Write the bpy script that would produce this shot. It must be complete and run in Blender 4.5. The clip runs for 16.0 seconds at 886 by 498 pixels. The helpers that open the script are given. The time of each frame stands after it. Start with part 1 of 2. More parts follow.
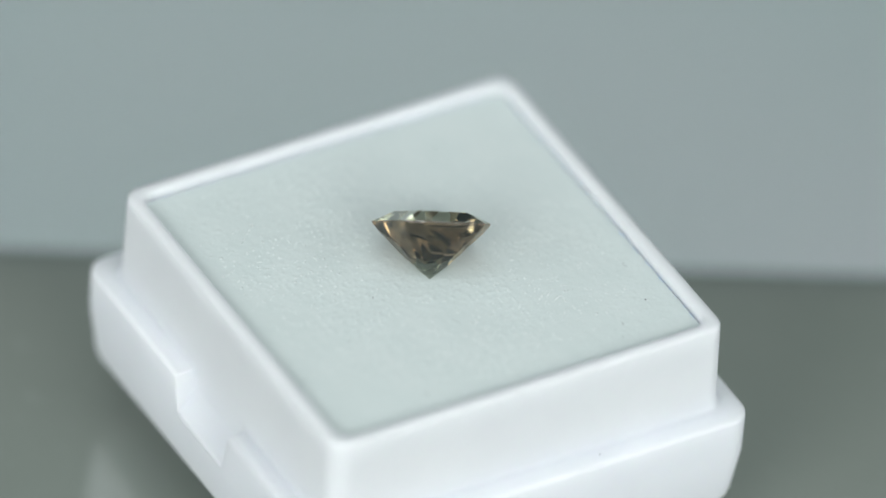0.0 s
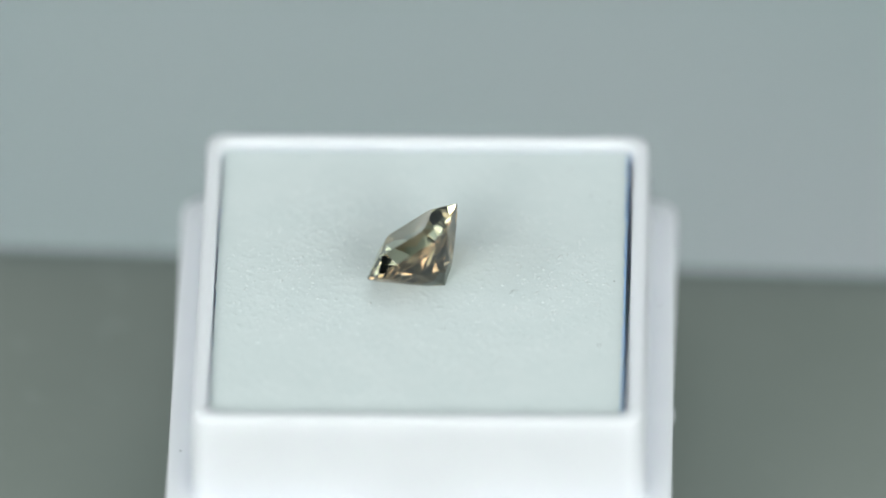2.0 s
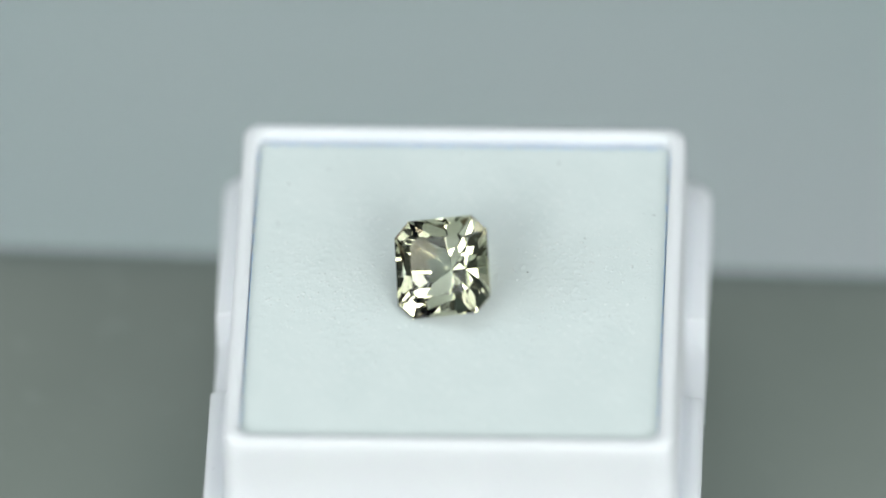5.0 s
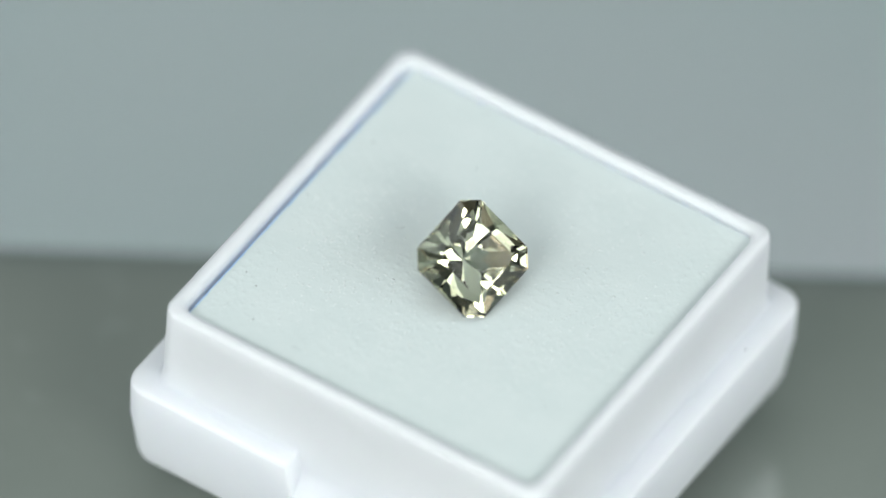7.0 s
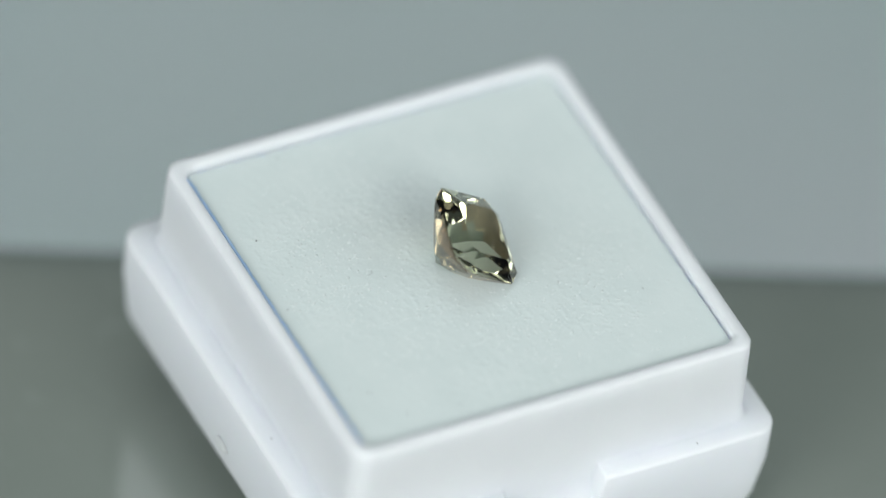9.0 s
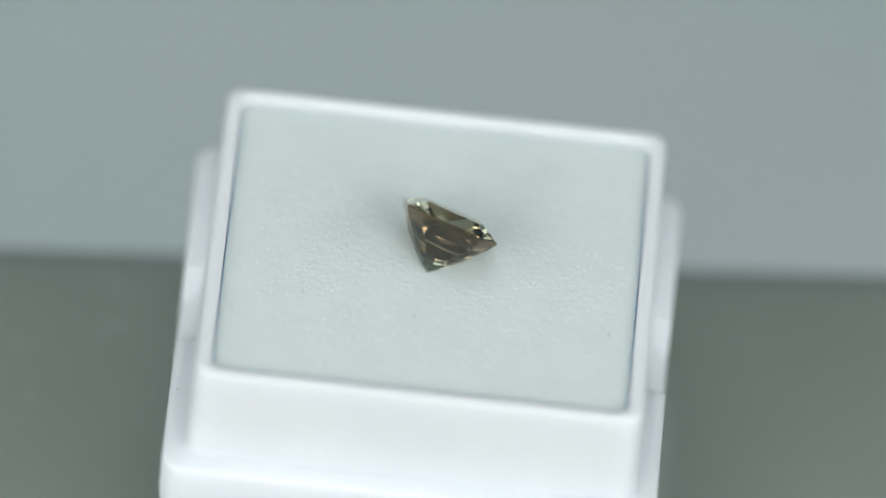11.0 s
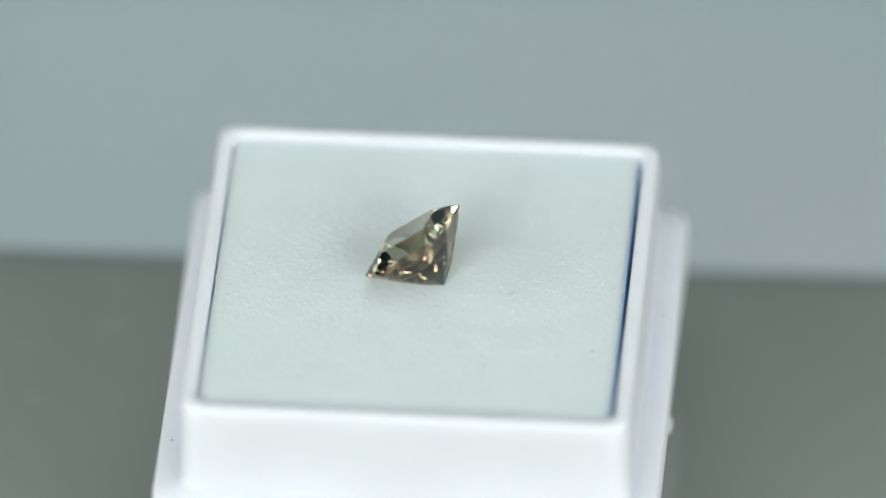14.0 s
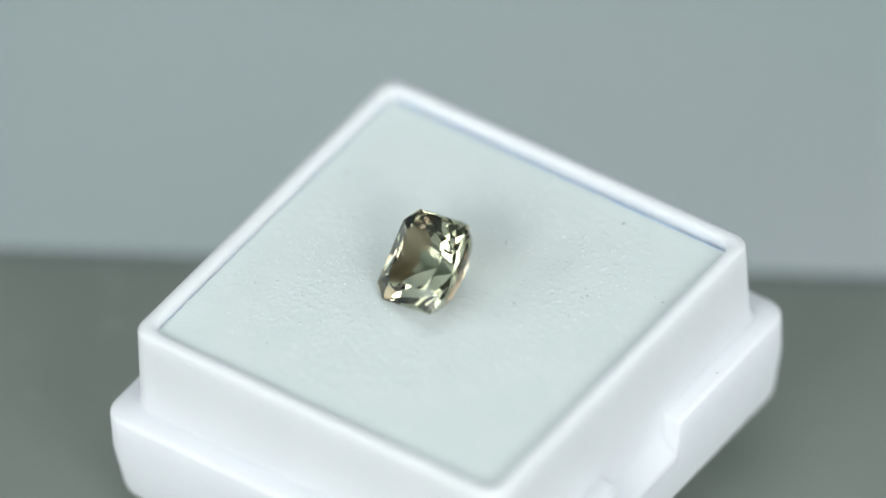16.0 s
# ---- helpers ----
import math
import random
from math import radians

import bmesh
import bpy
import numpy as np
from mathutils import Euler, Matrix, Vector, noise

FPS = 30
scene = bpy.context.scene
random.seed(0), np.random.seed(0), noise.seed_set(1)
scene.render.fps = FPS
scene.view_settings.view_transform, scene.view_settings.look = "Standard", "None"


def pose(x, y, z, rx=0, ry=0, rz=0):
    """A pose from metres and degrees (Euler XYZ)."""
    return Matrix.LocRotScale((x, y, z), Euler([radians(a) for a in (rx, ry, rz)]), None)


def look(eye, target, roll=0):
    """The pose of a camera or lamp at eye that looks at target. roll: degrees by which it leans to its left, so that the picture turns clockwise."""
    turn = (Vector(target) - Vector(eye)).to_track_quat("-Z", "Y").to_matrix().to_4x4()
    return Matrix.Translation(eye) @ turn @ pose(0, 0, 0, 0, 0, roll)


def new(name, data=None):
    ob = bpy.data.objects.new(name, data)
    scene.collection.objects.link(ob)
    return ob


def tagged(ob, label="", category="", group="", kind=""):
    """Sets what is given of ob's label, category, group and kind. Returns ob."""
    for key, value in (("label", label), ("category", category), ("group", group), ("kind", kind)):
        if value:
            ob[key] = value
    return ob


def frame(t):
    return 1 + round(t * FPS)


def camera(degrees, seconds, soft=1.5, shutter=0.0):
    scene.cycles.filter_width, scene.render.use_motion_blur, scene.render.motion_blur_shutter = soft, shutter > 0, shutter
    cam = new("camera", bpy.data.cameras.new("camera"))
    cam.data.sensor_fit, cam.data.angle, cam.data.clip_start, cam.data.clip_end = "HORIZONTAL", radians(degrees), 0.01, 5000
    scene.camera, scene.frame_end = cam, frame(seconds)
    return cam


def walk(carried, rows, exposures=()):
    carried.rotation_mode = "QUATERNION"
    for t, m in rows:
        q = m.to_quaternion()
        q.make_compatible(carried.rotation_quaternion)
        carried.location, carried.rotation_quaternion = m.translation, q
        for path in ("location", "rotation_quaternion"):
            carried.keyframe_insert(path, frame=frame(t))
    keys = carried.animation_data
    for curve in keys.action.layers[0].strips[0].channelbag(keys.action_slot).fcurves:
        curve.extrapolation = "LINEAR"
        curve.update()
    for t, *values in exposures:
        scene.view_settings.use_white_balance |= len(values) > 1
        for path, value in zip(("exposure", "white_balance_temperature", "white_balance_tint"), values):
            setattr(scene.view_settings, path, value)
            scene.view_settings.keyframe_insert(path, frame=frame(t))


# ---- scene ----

# Sizes in metres: the box is 30 mm wide, the stone 5.9 mm. The table top is z = 0.
MM = 0.001
LIFT = 0.0160            # height of the box's rim over the table top, on the axis
TURN = 29.723            # degrees a second, counter-clockwise from above
SECONDS = 16.0

# ---- camera ----
EYE = (-0.00015, -0.65493, 0.61730 + LIFT)
AIM = (-0.00015, 0.00073, 0.00078 + LIFT)
ROLL = 2.492
cam = camera(3.369, SECONDS, soft=1.6)
cam.data.dof.use_dof = True
cam.data.dof.focus_distance = 0.9
cam.data.dof.aperture_fstop = 11.0
walk(cam, [(0.0, look(EYE, AIM, ROLL)), (SECONDS, look(EYE, AIM, ROLL))],
     exposures=[(0.0, -0.05), (1.0, -0.02), (3.0, 0.04), (4.0, 0.04), (6.5, 0.02), (7.5, -0.03), (8.0, -0.02), (9.0, -0.14), (11.5, -0.07), (13.0, -0.02), (15.0, 0.04), (SECONDS, 0.04)])

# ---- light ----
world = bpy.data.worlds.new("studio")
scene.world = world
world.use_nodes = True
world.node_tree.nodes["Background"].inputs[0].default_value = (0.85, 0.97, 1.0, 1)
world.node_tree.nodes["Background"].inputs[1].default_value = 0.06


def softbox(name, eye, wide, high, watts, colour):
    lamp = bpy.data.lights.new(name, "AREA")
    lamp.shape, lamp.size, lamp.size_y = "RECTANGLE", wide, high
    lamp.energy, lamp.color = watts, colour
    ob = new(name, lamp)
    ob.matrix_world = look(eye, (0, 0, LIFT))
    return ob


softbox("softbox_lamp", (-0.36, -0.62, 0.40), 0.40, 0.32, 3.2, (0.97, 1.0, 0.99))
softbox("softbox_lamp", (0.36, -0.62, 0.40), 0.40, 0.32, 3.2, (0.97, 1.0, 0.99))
# unseen pair added as fill for the box's side faces
softbox("side_fill_lamp", (-0.46, -0.16, 0.24), 0.30, 0.30, 0.84, (0.90, 0.97, 1.0))
softbox("side_fill_lamp", (0.46, -0.16, 0.24), 0.30, 0.30, 0.84, (0.90, 0.97, 1.0))
# unseen top panel, added to lift the upward faces
softbox("overhead_fill_lamp", (0.0, 0.06, 0.62), 0.44, 0.44, 0.95, (0.92, 0.99, 1.0))
# an unseen gridded fill lamp, added over the bench to brighten the backdrop behind the table
behind = softbox("backdrop_fill_lamp", (-0.04, 0.37, 0.38), 0.30, 0.16, 0.24, (0.95, 1.0, 1.0))
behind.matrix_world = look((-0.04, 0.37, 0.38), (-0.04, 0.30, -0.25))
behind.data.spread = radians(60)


# ---- materials ----
def material(name):
    m = bpy.data.materials.new(name)
    m.use_nodes = True
    t = m.node_tree
    return m, t, t.nodes["Principled BSDF"]


def node(t, kind, **values):
    n = t.nodes.new(kind)
    for key, value in values.items():
        n.inputs[key.replace("_", " ")].default_value = value
    return n


def noise_mix(t, scale, detail, low, high, a=0.35, b=0.65):
    """A colour that wanders between two by noise, in object space."""
    co = t.nodes.new("ShaderNodeTexCoord")
    n = node(t, "ShaderNodeTexNoise", Scale=scale, Detail=detail)
    t.links.new(co.outputs["Object"], n.inputs["Vector"])
    r = t.nodes.new("ShaderNodeValToRGB")
    r.color_ramp.elements[0].position, r.color_ramp.elements[1].position = a, b
    r.color_ramp.elements[0].color, r.color_ramp.elements[1].color = (*low, 1), (*high, 1)
    t.links.new(n.outputs["Fac"], r.inputs["Fac"])
    return r


def add_bump(t, p, scale, detail, strength, distance):
    co = t.nodes.new("ShaderNodeTexCoord")
    n = node(t, "ShaderNodeTexNoise", Scale=scale, Detail=detail)
    t.links.new(co.outputs["Object"], n.inputs["Vector"])
    b = node(t, "ShaderNodeBump", Strength=strength, Distance=distance)
    t.links.new(n.outputs["Fac"], b.inputs["Height"])
    t.links.new(b.outputs["Normal"], p.inputs["Normal"])


def plain(name, low, high, scale, rough, bump=None, specular=0.5):
    m, t, p = material(name)
    t.links.new(noise_mix(t, scale, 5, low, high).outputs["Color"], p.inputs["Base Color"])
    p.inputs["Roughness"].default_value = rough
    p.inputs["Specular IOR Level"].default_value = specular
    if bump:
        add_bump(t, p, *bump)
    return m


PLASTIC = plain("white_plastic", (0.765, 0.788, 0.825), (0.79, 0.813, 0.850), 160, 0.52, (900, 4, 0.06, 0.0001))
FOAM = plain("white_foam", (0.675, 0.75, 0.74), (0.70, 0.77, 0.76), 420, 0.85, (6200, 4, 0.20, 0.00012), 0.15)
for _p in (PLASTIC.node_tree.nodes["Principled BSDF"],):
    _p.inputs["Subsurface Weight"].default_value = 0.85
    _p.inputs["Subsurface Scale"].default_value = 0.0022
    _p.inputs["Subsurface Radius"].default_value = (1.0, 0.95, 1.0)
CRUMB = plain("foam_crumb", (0.71, 0.775, 0.765), (0.76, 0.81, 0.80), 900, 0.9, None, 0.1)
BLUE_FOAM = plain("blue_foam", (0.40, 0.61, 0.90), (0.46, 0.66, 0.92), 900, 0.9, (2500, 4, 0.5, 0.0002))
DUST = plain("grey_dust", (0.03, 0.035, 0.035), (0.09, 0.09, 0.09), 1500, 0.9)
FIBRE = plain("grey_fibre", (0.30, 0.34, 0.34), (0.42, 0.46, 0.46), 1500, 0.8)
TABLE = plain("table_gloss", (0.240, 0.274, 0.242), (0.258, 0.290, 0.258), 60, 0.06, (700, 3, 0.02, 0.0001))
def smudges(m):
    """Faint paler spots and wiped streaks on a glossy top."""
    t = m.node_tree
    p = t.nodes["Principled BSDF"]
    base = p.inputs["Base Color"].links[0].from_socket
    spots = noise_mix(t, 420, 2, (0, 0, 0), (1, 1, 1), 0.60, 0.74)
    patch = noise_mix(t, 45, 2, (0, 0, 0), (0.35, 0.35, 0.35), 0.42, 0.70)
    both = t.nodes.new("ShaderNodeMath")
    both.operation = "MULTIPLY"
    t.links.new(spots.outputs["Color"], both.inputs[0])
    t.links.new(patch.outputs["Color"], both.inputs[1])
    mix = t.nodes.new("ShaderNodeMix")
    mix.data_type = "RGBA"
    t.links.new(both.outputs[0], mix.inputs["Factor"])
    t.links.new(base, mix.inputs[6])
    mix.inputs[7].default_value = (0.34, 0.38, 0.35, 1)
    t.links.new(mix.outputs[2], p.inputs["Base Color"])


smudges(TABLE)
TABLE.node_tree.nodes["Principled BSDF"].inputs["IOR"].default_value = 2.5
PAPER = plain("backdrop_paper", (0.30, 0.39, 0.38), (0.418, 0.445, 0.46), 11, 0.8)
METAL = plain("grey_metal", (0.30, 0.30, 0.30), (0.36, 0.36, 0.36), 300, 0.35)


def stone_glass(name, tint, polish):
    """Clear crystal: light that passes a facet takes its tint, light that a facet turns back stays paler."""
    m, t, p = material(name)
    t.nodes.remove(p)
    bent = node(t, "ShaderNodeBsdfRefraction", IOR=1.675, Roughness=0.0)
    t.links.new(noise_mix(t, 260, 2, [c * 0.97 for c in tint], [min(1.0, c * 1.03) for c in tint]).outputs["Color"], bent.inputs["Color"])
    mirror = node(t, "ShaderNodeBsdfGlossy", Roughness=0.0)
    mirror.inputs["Color"].default_value = (*polish, 1)
    gloss = node(t, "ShaderNodeFresnel", IOR=1.675)
    mix = t.nodes.new("ShaderNodeMixShader")
    t.links.new(gloss.outputs[0], mix.inputs[0])
    t.links.new(bent.outputs[0], mix.inputs[1])
    t.links.new(mirror.outputs[0], mix.inputs[2])
    t.links.new(mix.outputs[0], t.nodes["Material Output"].inputs["Surface"])
    return m


# the stone's colour shifts with view, so it is tinted by zone: pale olive crown, brown pavilion; grey-green painted on
# its point stands for foam seen through it
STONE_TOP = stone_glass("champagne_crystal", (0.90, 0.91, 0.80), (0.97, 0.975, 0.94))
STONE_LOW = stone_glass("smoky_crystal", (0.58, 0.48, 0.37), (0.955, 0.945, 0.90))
STONE_TIP = stone_glass("foam_tint_crystal", (0.50, 0.53, 0.48), (0.95, 0.95, 0.90))


# ---- building ----
def part(name, bm, mat, parent=None, label="", smooth=False):
    me = bpy.data.meshes.new(name)
    bmesh.ops.recalc_face_normals(bm, faces=bm.faces)
    for f in bm.faces:
        f.smooth = smooth
    bm.to_mesh(me)
    bm.free()
    me.materials.append(mat)
    ob = new(name, me)
    if parent:
        ob.parent = parent
    return tagged(ob, label)


def rounded_square(half, radius, steps=8):
    """Points round a square with rounded corners, and the outward normals."""
    out = []
    for k in range(4):
        sx, sy = ((1, 1), (-1, 1), (-1, -1), (1, -1))[k]
        for i in range(steps + 1):
            a = radians(90 * (k + i / steps))
            out.append((sx * (half - radius) + radius * math.cos(a), sy * (half - radius) + radius * math.sin(a), math.cos(a), math.sin(a)))
    return out


def loft(rings, cap_first=False, cap_last=False):
    """Rings of points, joined in order into a closed band."""
    bm = bmesh.new()
    vs = [[bm.verts.new(p) for p in ring] for ring in rings]
    n = len(vs[0])
    for a, b in zip(vs, vs[1:]):
        for i in range(n):
            bm.faces.new((a[i], a[(i + 1) % n], b[(i + 1) % n], b[i]))
    if cap_first:
        bm.faces.new(vs[0][::-1])
    if cap_last:
        bm.faces.new(vs[-1])
    return bm


def shade(ob, degrees=35):
    """Smooth shading with the sharp edges kept."""
    me = ob.data
    bm = bmesh.new()
    bm.from_mesh(me)
    for e in bm.edges:
        e.smooth = not (len(e.link_faces) == 2 and e.calc_face_angle(0) > radians(degrees))
    for f in bm.faces:
        f.smooth = True
    bm.to_mesh(me)
    bm.free()
    return ob


# ---- the setting ----


def backdrop():
    """The paper sheet on the low bench behind the table, which sweeps up far behind."""
    low, bend = -0.25, 0.30
    profile = [(-1.6, low), (-0.4, low), (0.60, low)]
    for i in range(1, 13):
        a = radians(90 * i / 12)
        profile.append((0.60 + bend * math.sin(a), low + bend * (1 - math.cos(a))))
    profile.append((0.60 + bend, 1.2))
    bm = bmesh.new()
    rows = [[bm.verts.new((x, y, z)) for x in (-1.6, 1.6)] for y, z in profile]
    for a, b in zip(rows, rows[1:]):
        bm.faces.new((a[0], a[1], b[1], b[0]))
    ob = shade(part("backdrop", bm, PAPER))
    return tagged(ob, "pale blue-grey paper sweep on the bench behind the table", "backdrop", kind="structure")


def table():
    """A glossy slab; its far edge is rounded and lies slightly askew."""
    back, front, thick, r = 0.0217, -0.13, 0.25, 0.0070
    profile = [(front, -thick), (front, -0.001), (front + 0.001, 0.0)]
    for i in range(7):
        a = radians(90 * i / 6)
        profile.append((back - r + r * math.sin(a), -r + r * math.cos(a)))
    profile.append((back, -thick))
    bm = bmesh.new()
    rows = [[bm.verts.new((x, y + 0.017 * x, z)) for x in (-0.13, 0.13)] for y, z in profile]
    n = len(rows)
    for i in range(n):
        a, b = rows[i], rows[(i + 1) % n]
        bm.faces.new((a[0], a[1], b[1], b[0]))
    bm.faces.new([q[0] for q in rows])
    bm.faces.new([q[1] for q in rows][::-1])
    ob = shade(part("table", bm, TABLE))
    return tagged(ob, "glossy grey-green table slab with faint smudges", "table", kind="structure")


backdrop()
table()

# ---- the box ----
TILT = Matrix.Rotation(math.hypot(0.0670, 0.0230), 4, Vector((-0.0670, 0.0230, 0)).normalized())
BOX_AT = Matrix.Translation((0, 0, LIFT)) @ TILT @ pose(-1.317 * MM, 0.753 * MM, 0, 0, 0, 30.814)
LEDGE, FLOOR = -6.25 * MM, -13.0 * MM


SIDE_NOTCH = {1: (3.15, 1.0), 3: (3.15, 1.0), 2: (1.0, 0.0), 0: (1.0, 0.0)}   # side after corner k: half length, depth of its catch recess


def stations():
    """Stops round the foot of the box: corner number and step, or the place along a side; normal; share of the recess there."""
    stops = []
    for k in range(4):
        stops += [("corner", k * 9 + i, 0.0, 0.0, 0.0, 0.0) for i in range(9)]
        nx, ny = math.cos(radians(90 * (k + 1))), math.sin(radians(90 * (k + 1)))
        reach, depth = SIDE_NOTCH[k]
        # the ends of the recess are steep planes with small rounded edges
        ramp = [(reach + 0.12, 0.0), (reach + 0.06, 0.03), (reach + 0.02, 0.10), (reach - 0.34, 0.88), (reach - 0.42, 0.97), (reach - 0.52, 1.0)]
        for s, d in [(-q, d) for q, d in ramp] + [(0, 1.0)] + [(q, d) for q, d in ramp[::-1]]:
            stops.append(("side", 0, s * MM, nx, ny, d * depth))
    return stops


def box_ring(stops, half, radius, z, sink=0.0, squeeze=1.0):
    """One ring round the box, let down by sink millimetres inside the recesses."""
    corner = rounded_square(half * MM, radius * MM, 8)
    ring = []
    for kind, index, s, nx, ny, d in stops:
        if kind == "corner":
            x, y = corner[index][:2]
        else:
            x, y = nx * half * MM - ny * s, ny * half * MM + nx * s
        ring.append((x * squeeze, y, z - d * sink * MM))
    return ring


def body_part(box):
    """One moulding: the thin wall with its rounded rim, hollow inside, the fillet onto the ledge, and the wider skirt with
    catch recesses for the lid in two of its sides."""
    stops = stations()
    rings = [box_ring(stops, 12.42, 0.90, -5.6 * MM), box_ring(stops, 12.45, 0.92, -0.30 * MM)]
    for i in range(7):
        a = radians(180 * i / 6)
        rings.append(box_ring(stops, 12.89 - 0.43 * math.cos(a), 0.97 - 0.06 * math.cos(a), (-0.28 + 0.28 * math.sin(a)) * MM))
    for half, radius, up, sink, squeeze in ((13.35, 1.07, LEDGE / MM * -1 - 1.2, 0.0, 1.0), (13.42, 1.10, 0.70, 0.0, 1.0), (13.46, 1.11, 0.42, 0.0, 1.0),
                                            (13.52, 1.13, 0.22, 0.25, 0.999), (13.62, 1.16, 0.09, 0.90, 0.998), (13.78, 1.19, 0.03, 1.30, 0.996),
                                            (14.10, 1.27, 0.008, 1.60, 0.992)):
        rings.append(box_ring(stops, half, radius, LEDGE + up * MM, sink, squeeze))
    # inset from the outer face, height, how far the recess lets it down
    profile = [(0.32, LEDGE - 0.03 * MM, 2.28), (0.12, LEDGE - 0.08 * MM, 2.39), (0.03, LEDGE - 0.18 * MM, 2.47), (0.0, LEDGE - 0.36 * MM, 2.55),
               (0.04, LEDGE - 2.9 * MM, 0.0), (0.42, FLOOR + 0.75 * MM, 0.0), (0.56, FLOOR + 0.3 * MM, 0.0), (0.75, FLOOR + 0.06 * MM, 0.0), (1.2, FLOOR, 0.0)]
    rings += [box_ring(stops, 15.0 - inset, max(0.3, 1.47 - inset * 0.22), z, sink, 0.985) for inset, z, sink in profile]
    return shade(part("body", loft(rings, cap_first=True, cap_last=True), PLASTIC, box), 40)


def nub(name, at, size, box):
    bm = bmesh.new()
    bmesh.ops.create_icosphere(bm, subdivisions=3, radius=MM, matrix=Matrix.Translation(Vector(at) * MM) @ Matrix.Diagonal((*size, 1)))
    return part(name, bm, PLASTIC, box, smooth=True)


def gem_box():
    box = new("gem_box")
    body_part(box)
    nub("moulding_nub", (0, -14.75, -11.0), (0.75, 0.28, 0.42), box)
    bm = bmesh.new()
    for x, y, r in ((-9.0, 14.25, 0.05), (4.6, -14.15, 0.045), (-14.3, -7.9, 0.04), (14.2, 9.6, 0.04)):
        m = Matrix.Translation((x * MM, y * MM, LEDGE + 0.01 * MM)) @ Matrix.Diagonal((1.6, 0.9, 0.6, 1))
        bmesh.ops.create_icosphere(bm, subdivisions=1, radius=r * MM, matrix=m)
    tagged(part("dust", bm, DUST, box, "dark specks of dust"), kind="stuff")
    box.matrix_world = BOX_AT
    return tagged(box, "open white plastic gem box base with a stepped ledge", "box")


def foam_pad():
    """A two-sided pad: pale foam on top of light blue, crumbly at its cut edges."""
    pad = new("foam_pad")
    wide, deep, n, top = 12.33 * MM, 12.17 * MM, 280, -0.56 * MM
    bm = bmesh.new()
    grid = []
    for j in range(n + 1):
        row = []
        for i in range(n + 1):
            x, y = (2 * i / n - 1) * wide, (2 * j / n - 1) * deep
            rim = min(wide - abs(x), deep - abs(y))
            z = top + 0.018 * MM * noise.noise(Vector((x, y, 0)) * 300) + 0.010 * MM * noise.noise(Vector((x, y, 3)) * 1700)
            # soft granules, in patches
            patch = min(1, max(0, noise.noise(Vector((x, y, 11)) * 240) * 2 + 0.55))
            z += 0.055 * MM * patch * max(0, noise.noise(Vector((x, y, 5)) * 3500) - 0.10)
            z -= 0.10 * MM * math.exp(-rim / (0.25 * MM))
            wob = 0.07 * MM * noise.noise(Vector((x, y, 7)) * 1300) if rim < 1e-6 else 0
            row.append(bm.verts.new((x + wob * (abs(x) > abs(y)), y + wob * (abs(y) >= abs(x)), z)))
        grid.append(row)
    for j in range(n):
        for i in range(n):
            bm.faces.new((grid[j][i], grid[j][i + 1], grid[j + 1][i + 1], grid[j + 1][i]))
    loop = grid[0][:-1] + [r[-1] for r in grid[:-1]] + grid[-1][:0:-1] + [r[0] for r in grid[:0:-1]]
    low = [bm.verts.new((v.co.x, v.co.y, -0.71 * MM)) for v in loop]
    for i in range(len(loop)):
        k = (i + 1) % len(loop)
        bm.faces.new((loop[k], loop[i], low[i], low[k]))
    shade(part("white_foam", bm, FOAM, pad), 50)
    rings = [[(x * 1.012, y - 0.06 * MM, z * MM) for x, y, _, _ in rounded_square(h * MM, 0.3 * MM, 6)] for h, z in ((12.18, -5.55), (12.23, -0.72))]
    part("blue_foam", loft(rings, True, True), BLUE_FOAM, pad, "light blue underside layer of the pad")

    # crumbs and dust that cling to the top
    rng = random.Random(5)
    bm = bmesh.new()
    for _ in range(2200):
        if rng.random() < 0.7:
            cx, cy = rng.choice(((-4, -7), (5, -6), (-7, 4), (6, 5), (1, 8), (-8, -3), (8, 0), (0, -9)))
            x, y = rng.gauss(cx, 2.4), rng.gauss(cy, 2.0)
        else:
            x, y = rng.uniform(-11.5, 11.5), rng.uniform(-11.5, 11.5)
        if max(abs(x), abs(y)) > 11.6 or math.hypot(x, y) < 3.2:
            continue
        r = rng.uniform(0.02, 0.07) * MM
        m = Matrix.Translation((x * MM, y * MM, top + 0.012 * MM)) @ pose(0, 0, 0, 0, 0, rng.uniform(0, 360)) @ Matrix.Diagonal((rng.uniform(0.8, 1.9), 1, 0.40, 1))
        crumb = bmesh.ops.create_icosphere(bm, subdivisions=1, radius=r, matrix=m)
        for v in crumb["verts"]:
            v.co += Vector((rng.uniform(-1, 1), rng.uniform(-1, 1), 0.3 * rng.uniform(-1, 1))) * 0.4 * r
    tagged(part("foam_grit", bm, CRUMB, pad, "tiny white foam crumbs", True), kind="stuff")
    bm = bmesh.new()
    for x, y, r in ((-4.2, -1.6, 0.05), (-5.75, -10.8, 0.075), (-7.5, -4.5, 0.055), (10.45, -8.75, 0.06), (8.1, -10.1, 0.06), (0.13, -11.6, 0.05),
                    (6.2, 9.2, 0.045), (-11.6, -6.5, 0.06), (7.5, -11.2, 0.045), (-7.1, -4.9, 0.03)):
        m = Matrix.Translation((x * MM, y * MM, top + 0.04 * MM)) @ pose(0, 0, 0, 0, 0, 40 * x) @ Matrix.Diagonal((1.5, 0.8, 0.6, 1))
        bmesh.ops.create_icosphere(bm, subdivisions=1, radius=0.75 * r * MM, matrix=m)
    tagged(part("dust", bm, DUST, pad, "dark specks of dust"), kind="stuff")
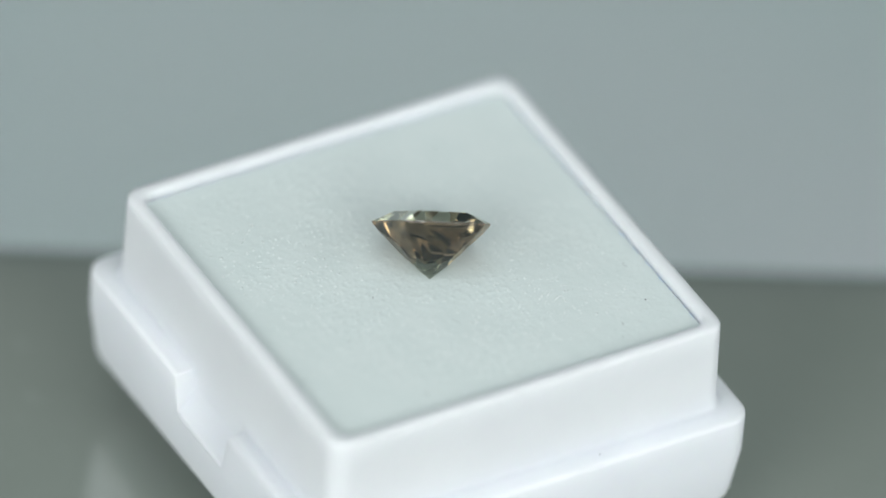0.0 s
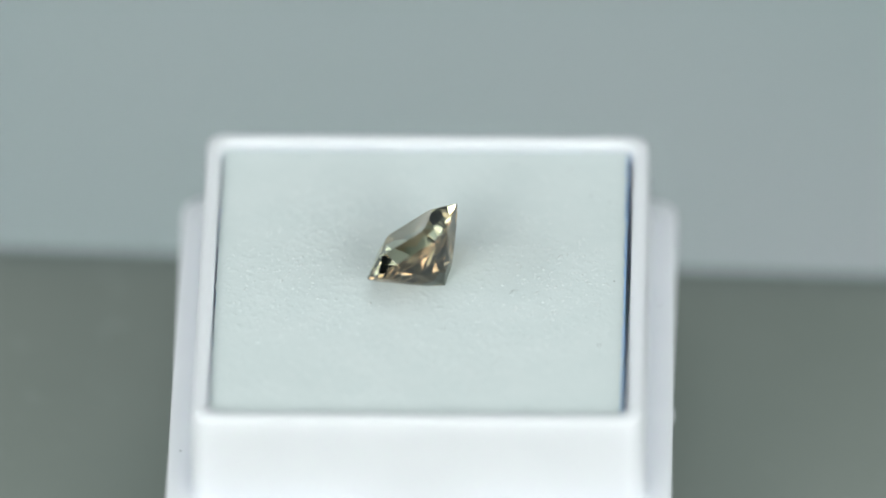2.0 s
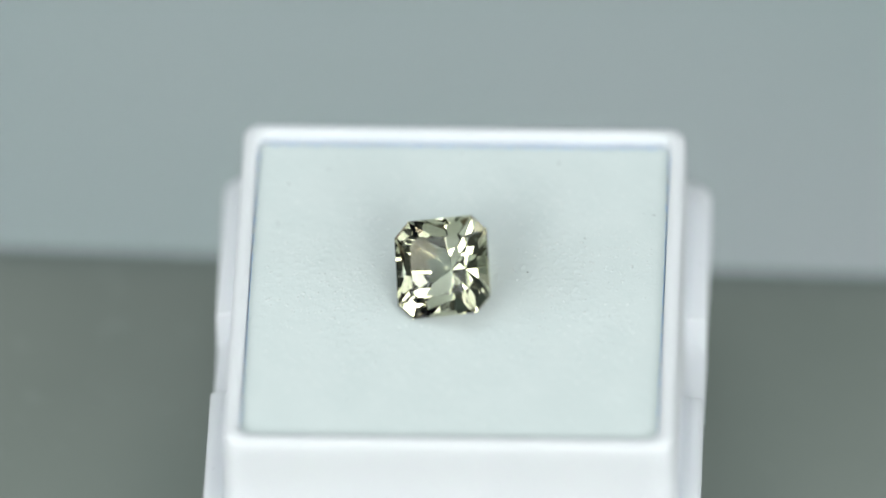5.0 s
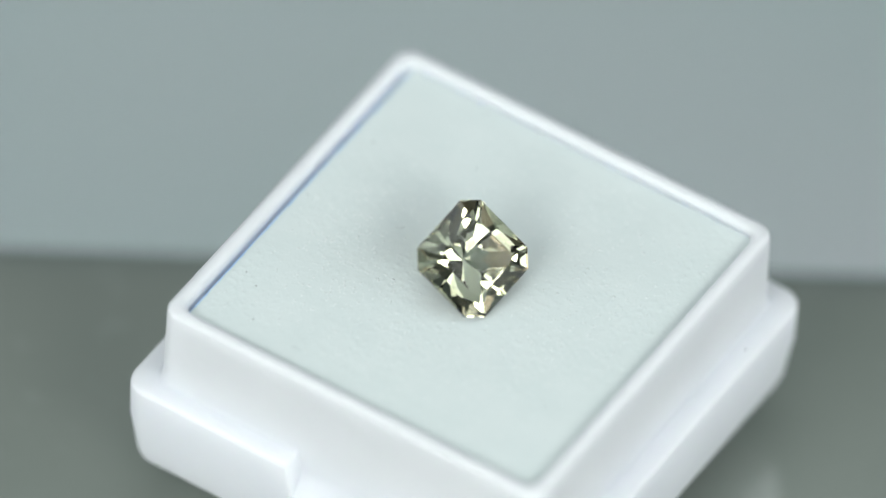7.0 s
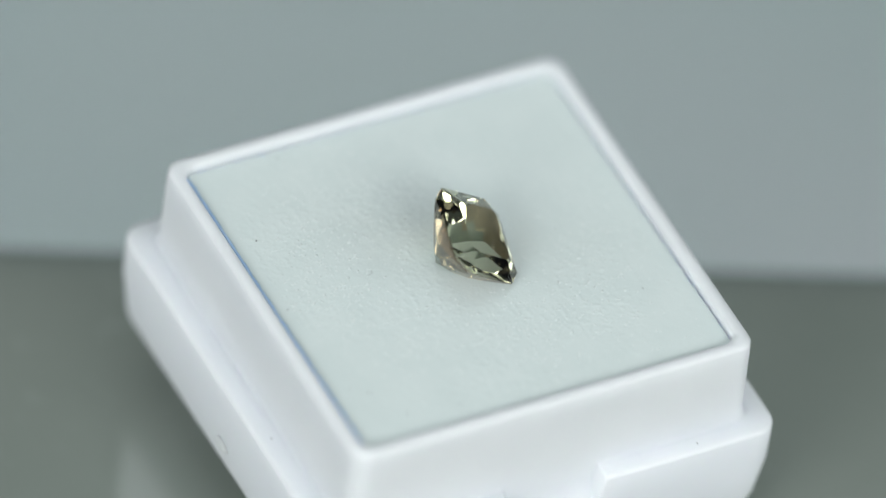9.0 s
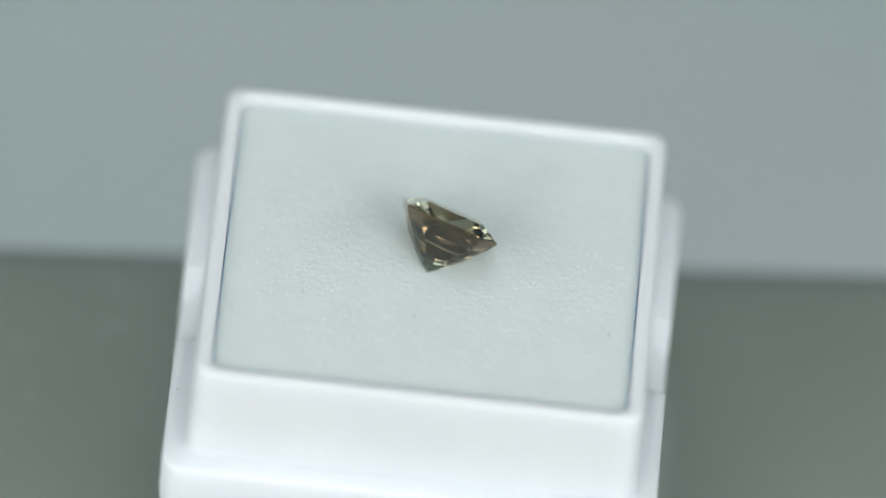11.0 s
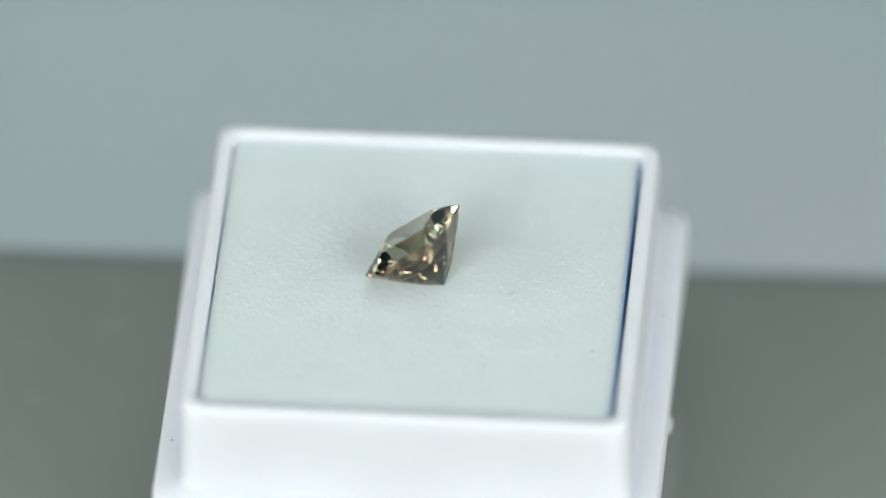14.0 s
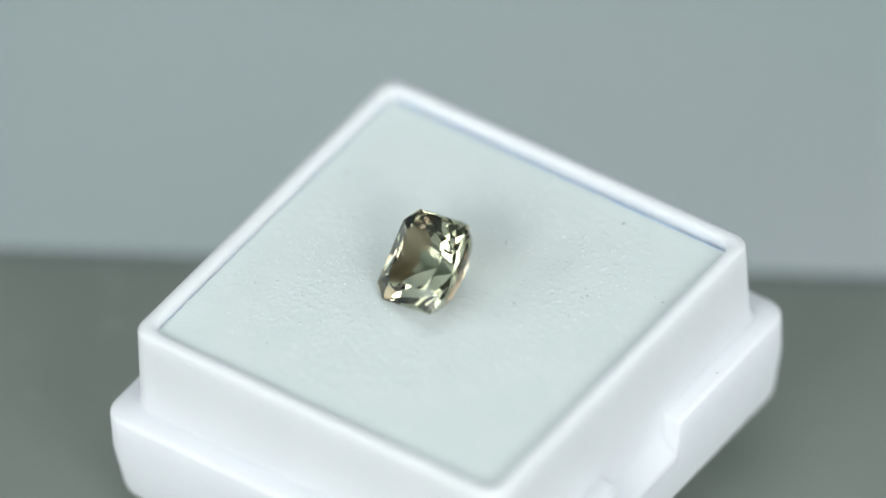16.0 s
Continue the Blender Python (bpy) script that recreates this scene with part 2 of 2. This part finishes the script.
    # two bent fibres
    for x, y, a0, bend in ((-0.75, -5.9, 70, 14), (11.0, -5.2, 200, 24)):
        rings, a = [], a0
        px, py = x * MM, y * MM
        for i in range(9):
            d = Vector((math.cos(radians(a)), math.sin(radians(a)), 0))
            side = Vector((-d.y, d.x, 0))
            r = 0.018 * MM
            centre = Vector((px, py, top + 0.05 * MM))
            rings.append([centre + side * r * math.cos(q) + Vector((0, 0, r * math.sin(q))) for q in (0, 1.57, 3.14, 4.71)])
            px, py, a = px + d.x * 0.075 * MM, py + d.y * 0.075 * MM, a + bend
        part("fibre", loft(rings, True, True), FIBRE, pad, "thin grey fibre")
    pad.matrix_world = BOX_AT @ Matrix.Translation((0, 0.14 * MM, 0))
    return tagged(pad, "pale reversible foam pad set in the white box", "foam pad")


# ---- the stone ----
STONE_AXES = Matrix(((-0.87350, 0.48660, -0.01484), (-0.35461, -0.61509, 0.70420), (0.33352, 0.62039, 0.70984))).to_4x4()
STONE_AT = Matrix.Translation((-0.9200 * MM, 1.7820 * MM, 1.8700 * MM + LIFT)) @ STONE_AXES


def gemstone():
    """Cut like a real stone: planes taken off a block, tier by tier."""
    half, cut, deep, crown = 2.93 * MM, 0.910 * MM, 3.37 * MM, 0.66 * MM
    bm = bmesh.new()
    bmesh.ops.create_cube(bm, size=12 * MM)

    def slice_off(normal, point):
        out = bmesh.ops.bisect_plane(bm, geom=bm.verts[:] + bm.edges[:] + bm.faces[:], plane_co=point, plane_no=normal, clear_outer=True, dist=1e-8)
        edges = [e for e in out["geom_cut"] if isinstance(e, bmesh.types.BMEdge)]
        if edges:
            bmesh.ops.edgeloop_fill(bm, edges=edges)

    corner = (2 * half - cut) / math.sqrt(2)
    sides = [(90 * k, half) for k in range(4)] + [(45 + 90 * k, corner) for k in range(4)]
    for az, reach in sides:
        d = Vector((math.cos(radians(az)), math.sin(radians(az)), 0))
        slice_off(d, d * reach)
    slice_off(Vector((0, 0, 1)), Vector((0, 0, crown)))

    def facet(az, slope, point, up):
        a, s = radians(az), radians(slope)
        slice_off(Vector((math.cos(a) * math.sin(s), math.sin(a) * math.sin(s), math.cos(s) * up)), point)

    for az, reach in sides:
        d = Vector((math.cos(radians(az)), math.sin(radians(az)), 0))
        facet(az, 27.5 if reach == half else 26.5, d * reach + Vector((0, 0, 0.04 * MM)), 1)
        facet(az, 61 if reach == half else 55, d * reach + Vector((0, 0, -0.05 * MM)), -1)
    # pairs that fan in from the ends of each long side
    for k in range(4):
        for turn in (-11, 11):
            a = radians(90 * k)
            end = Vector((half, (half - cut) * (1 if turn > 0 else -1), -0.05 * MM))
            end.rotate(Euler((0, 0, a)))
            facet(90 * k + 0.8 * turn, 58.5, end, -1)
            facet(90 * k + 2.0 * turn, 51.5, end, -1)
    # the pavilion: eight facets at the point, sixteen above them
    tip = Vector((0, 0, -deep))
    for k in range(8):
        facet(45 * k + 22.5, 39.6, tip, -1)
    knee, level = 1.1 * MM, -2.507 * MM
    for k in range(4):
        for turn, slope in ((-12, 47.2), (12, 47.2), (-34, 43.8), (34, 43.8)):
            a = radians(90 * k + turn)
            facet(90 * k + turn, slope, Vector((math.cos(a) * knee, math.sin(a) * knee, level)), -1)
        for turn, slope, reach, z in ((0, 57, 2.2, -1.33), (45, 46.8, 2.4, -1.28)):
            a = radians(90 * k + turn)
            facet(90 * k + turn, slope, Vector((math.cos(a) * reach, math.sin(a) * reach, z)) * MM, -1)
    bmesh.ops.dissolve_degenerate(bm, dist=1e-7, edges=bm.edges)
    bmesh.ops.recalc_face_normals(bm, faces=bm.faces)
    bm.normal_update()
    stone = new("gemstone")
    zones = {"table": [], "crown": [], "girdle": [], "pavilion": [], "point": []}
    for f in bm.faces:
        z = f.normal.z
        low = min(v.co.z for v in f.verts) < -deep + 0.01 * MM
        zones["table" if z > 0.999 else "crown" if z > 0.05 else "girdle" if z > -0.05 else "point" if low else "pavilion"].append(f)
    for name, faces in zones.items():
        me = bpy.data.meshes.new(name)
        index, points, polys = {}, [], []
        for f in faces:
            poly = []
            for v in f.verts:
                if v not in index:
                    index[v] = len(points)
                    points.append(v.co[:])
                poly.append(index[v])
            polys.append(poly)
        me.from_pydata(points, [], polys)
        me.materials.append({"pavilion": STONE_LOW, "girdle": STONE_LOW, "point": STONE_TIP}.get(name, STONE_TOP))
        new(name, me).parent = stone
    bm.free()
    stone.matrix_world = STONE_AT
    return tagged(stone, "faceted square smoky champagne gemstone lying tilted on foam", "gemstone")


def spindle():
    """The short post of the turntable, out of sight under the box, that carries it aslant."""
    bm = bmesh.new()
    n, up, low = 32, [], []
    normal = (BOX_AT.to_3x3() @ Vector((0, 0, 1))).normalized()
    point = BOX_AT @ Vector((0, 0, FLOOR - 0.02 * MM))
    for i in range(n):
        a = 2 * math.pi * i / n
        x, y = 7.5 * MM * math.cos(a), 7.5 * MM * math.sin(a)
        z = point.z - (normal.x * (x - point.x) + normal.y * (y - point.y)) / normal.z
        up.append((x, y, z))
        low.append((x, y, 0.0))
    ob = part("turntable_post", loft_pair(low, up), METAL)
    return tagged(ob, "short grey metal turntable post under the box", "turntable")


def loft_pair(low, up):
    return loft([low, up], True, True)


THINGS = [(gem_box(), BOX_AT), (foam_pad(), BOX_AT @ Matrix.Translation((0, 0.14 * MM, 0))), (gemstone(), STONE_AT), (spindle(), Matrix())]


def motions():
    steps = 64
    for thing, start in THINGS:
        rows = []
        for i in range(steps + 1):
            t = SECONDS * i / steps
            rows.append((t, Matrix.Rotation(radians(TURN * t), 4, "Z") @ start))
        walk(thing, rows)


motions()
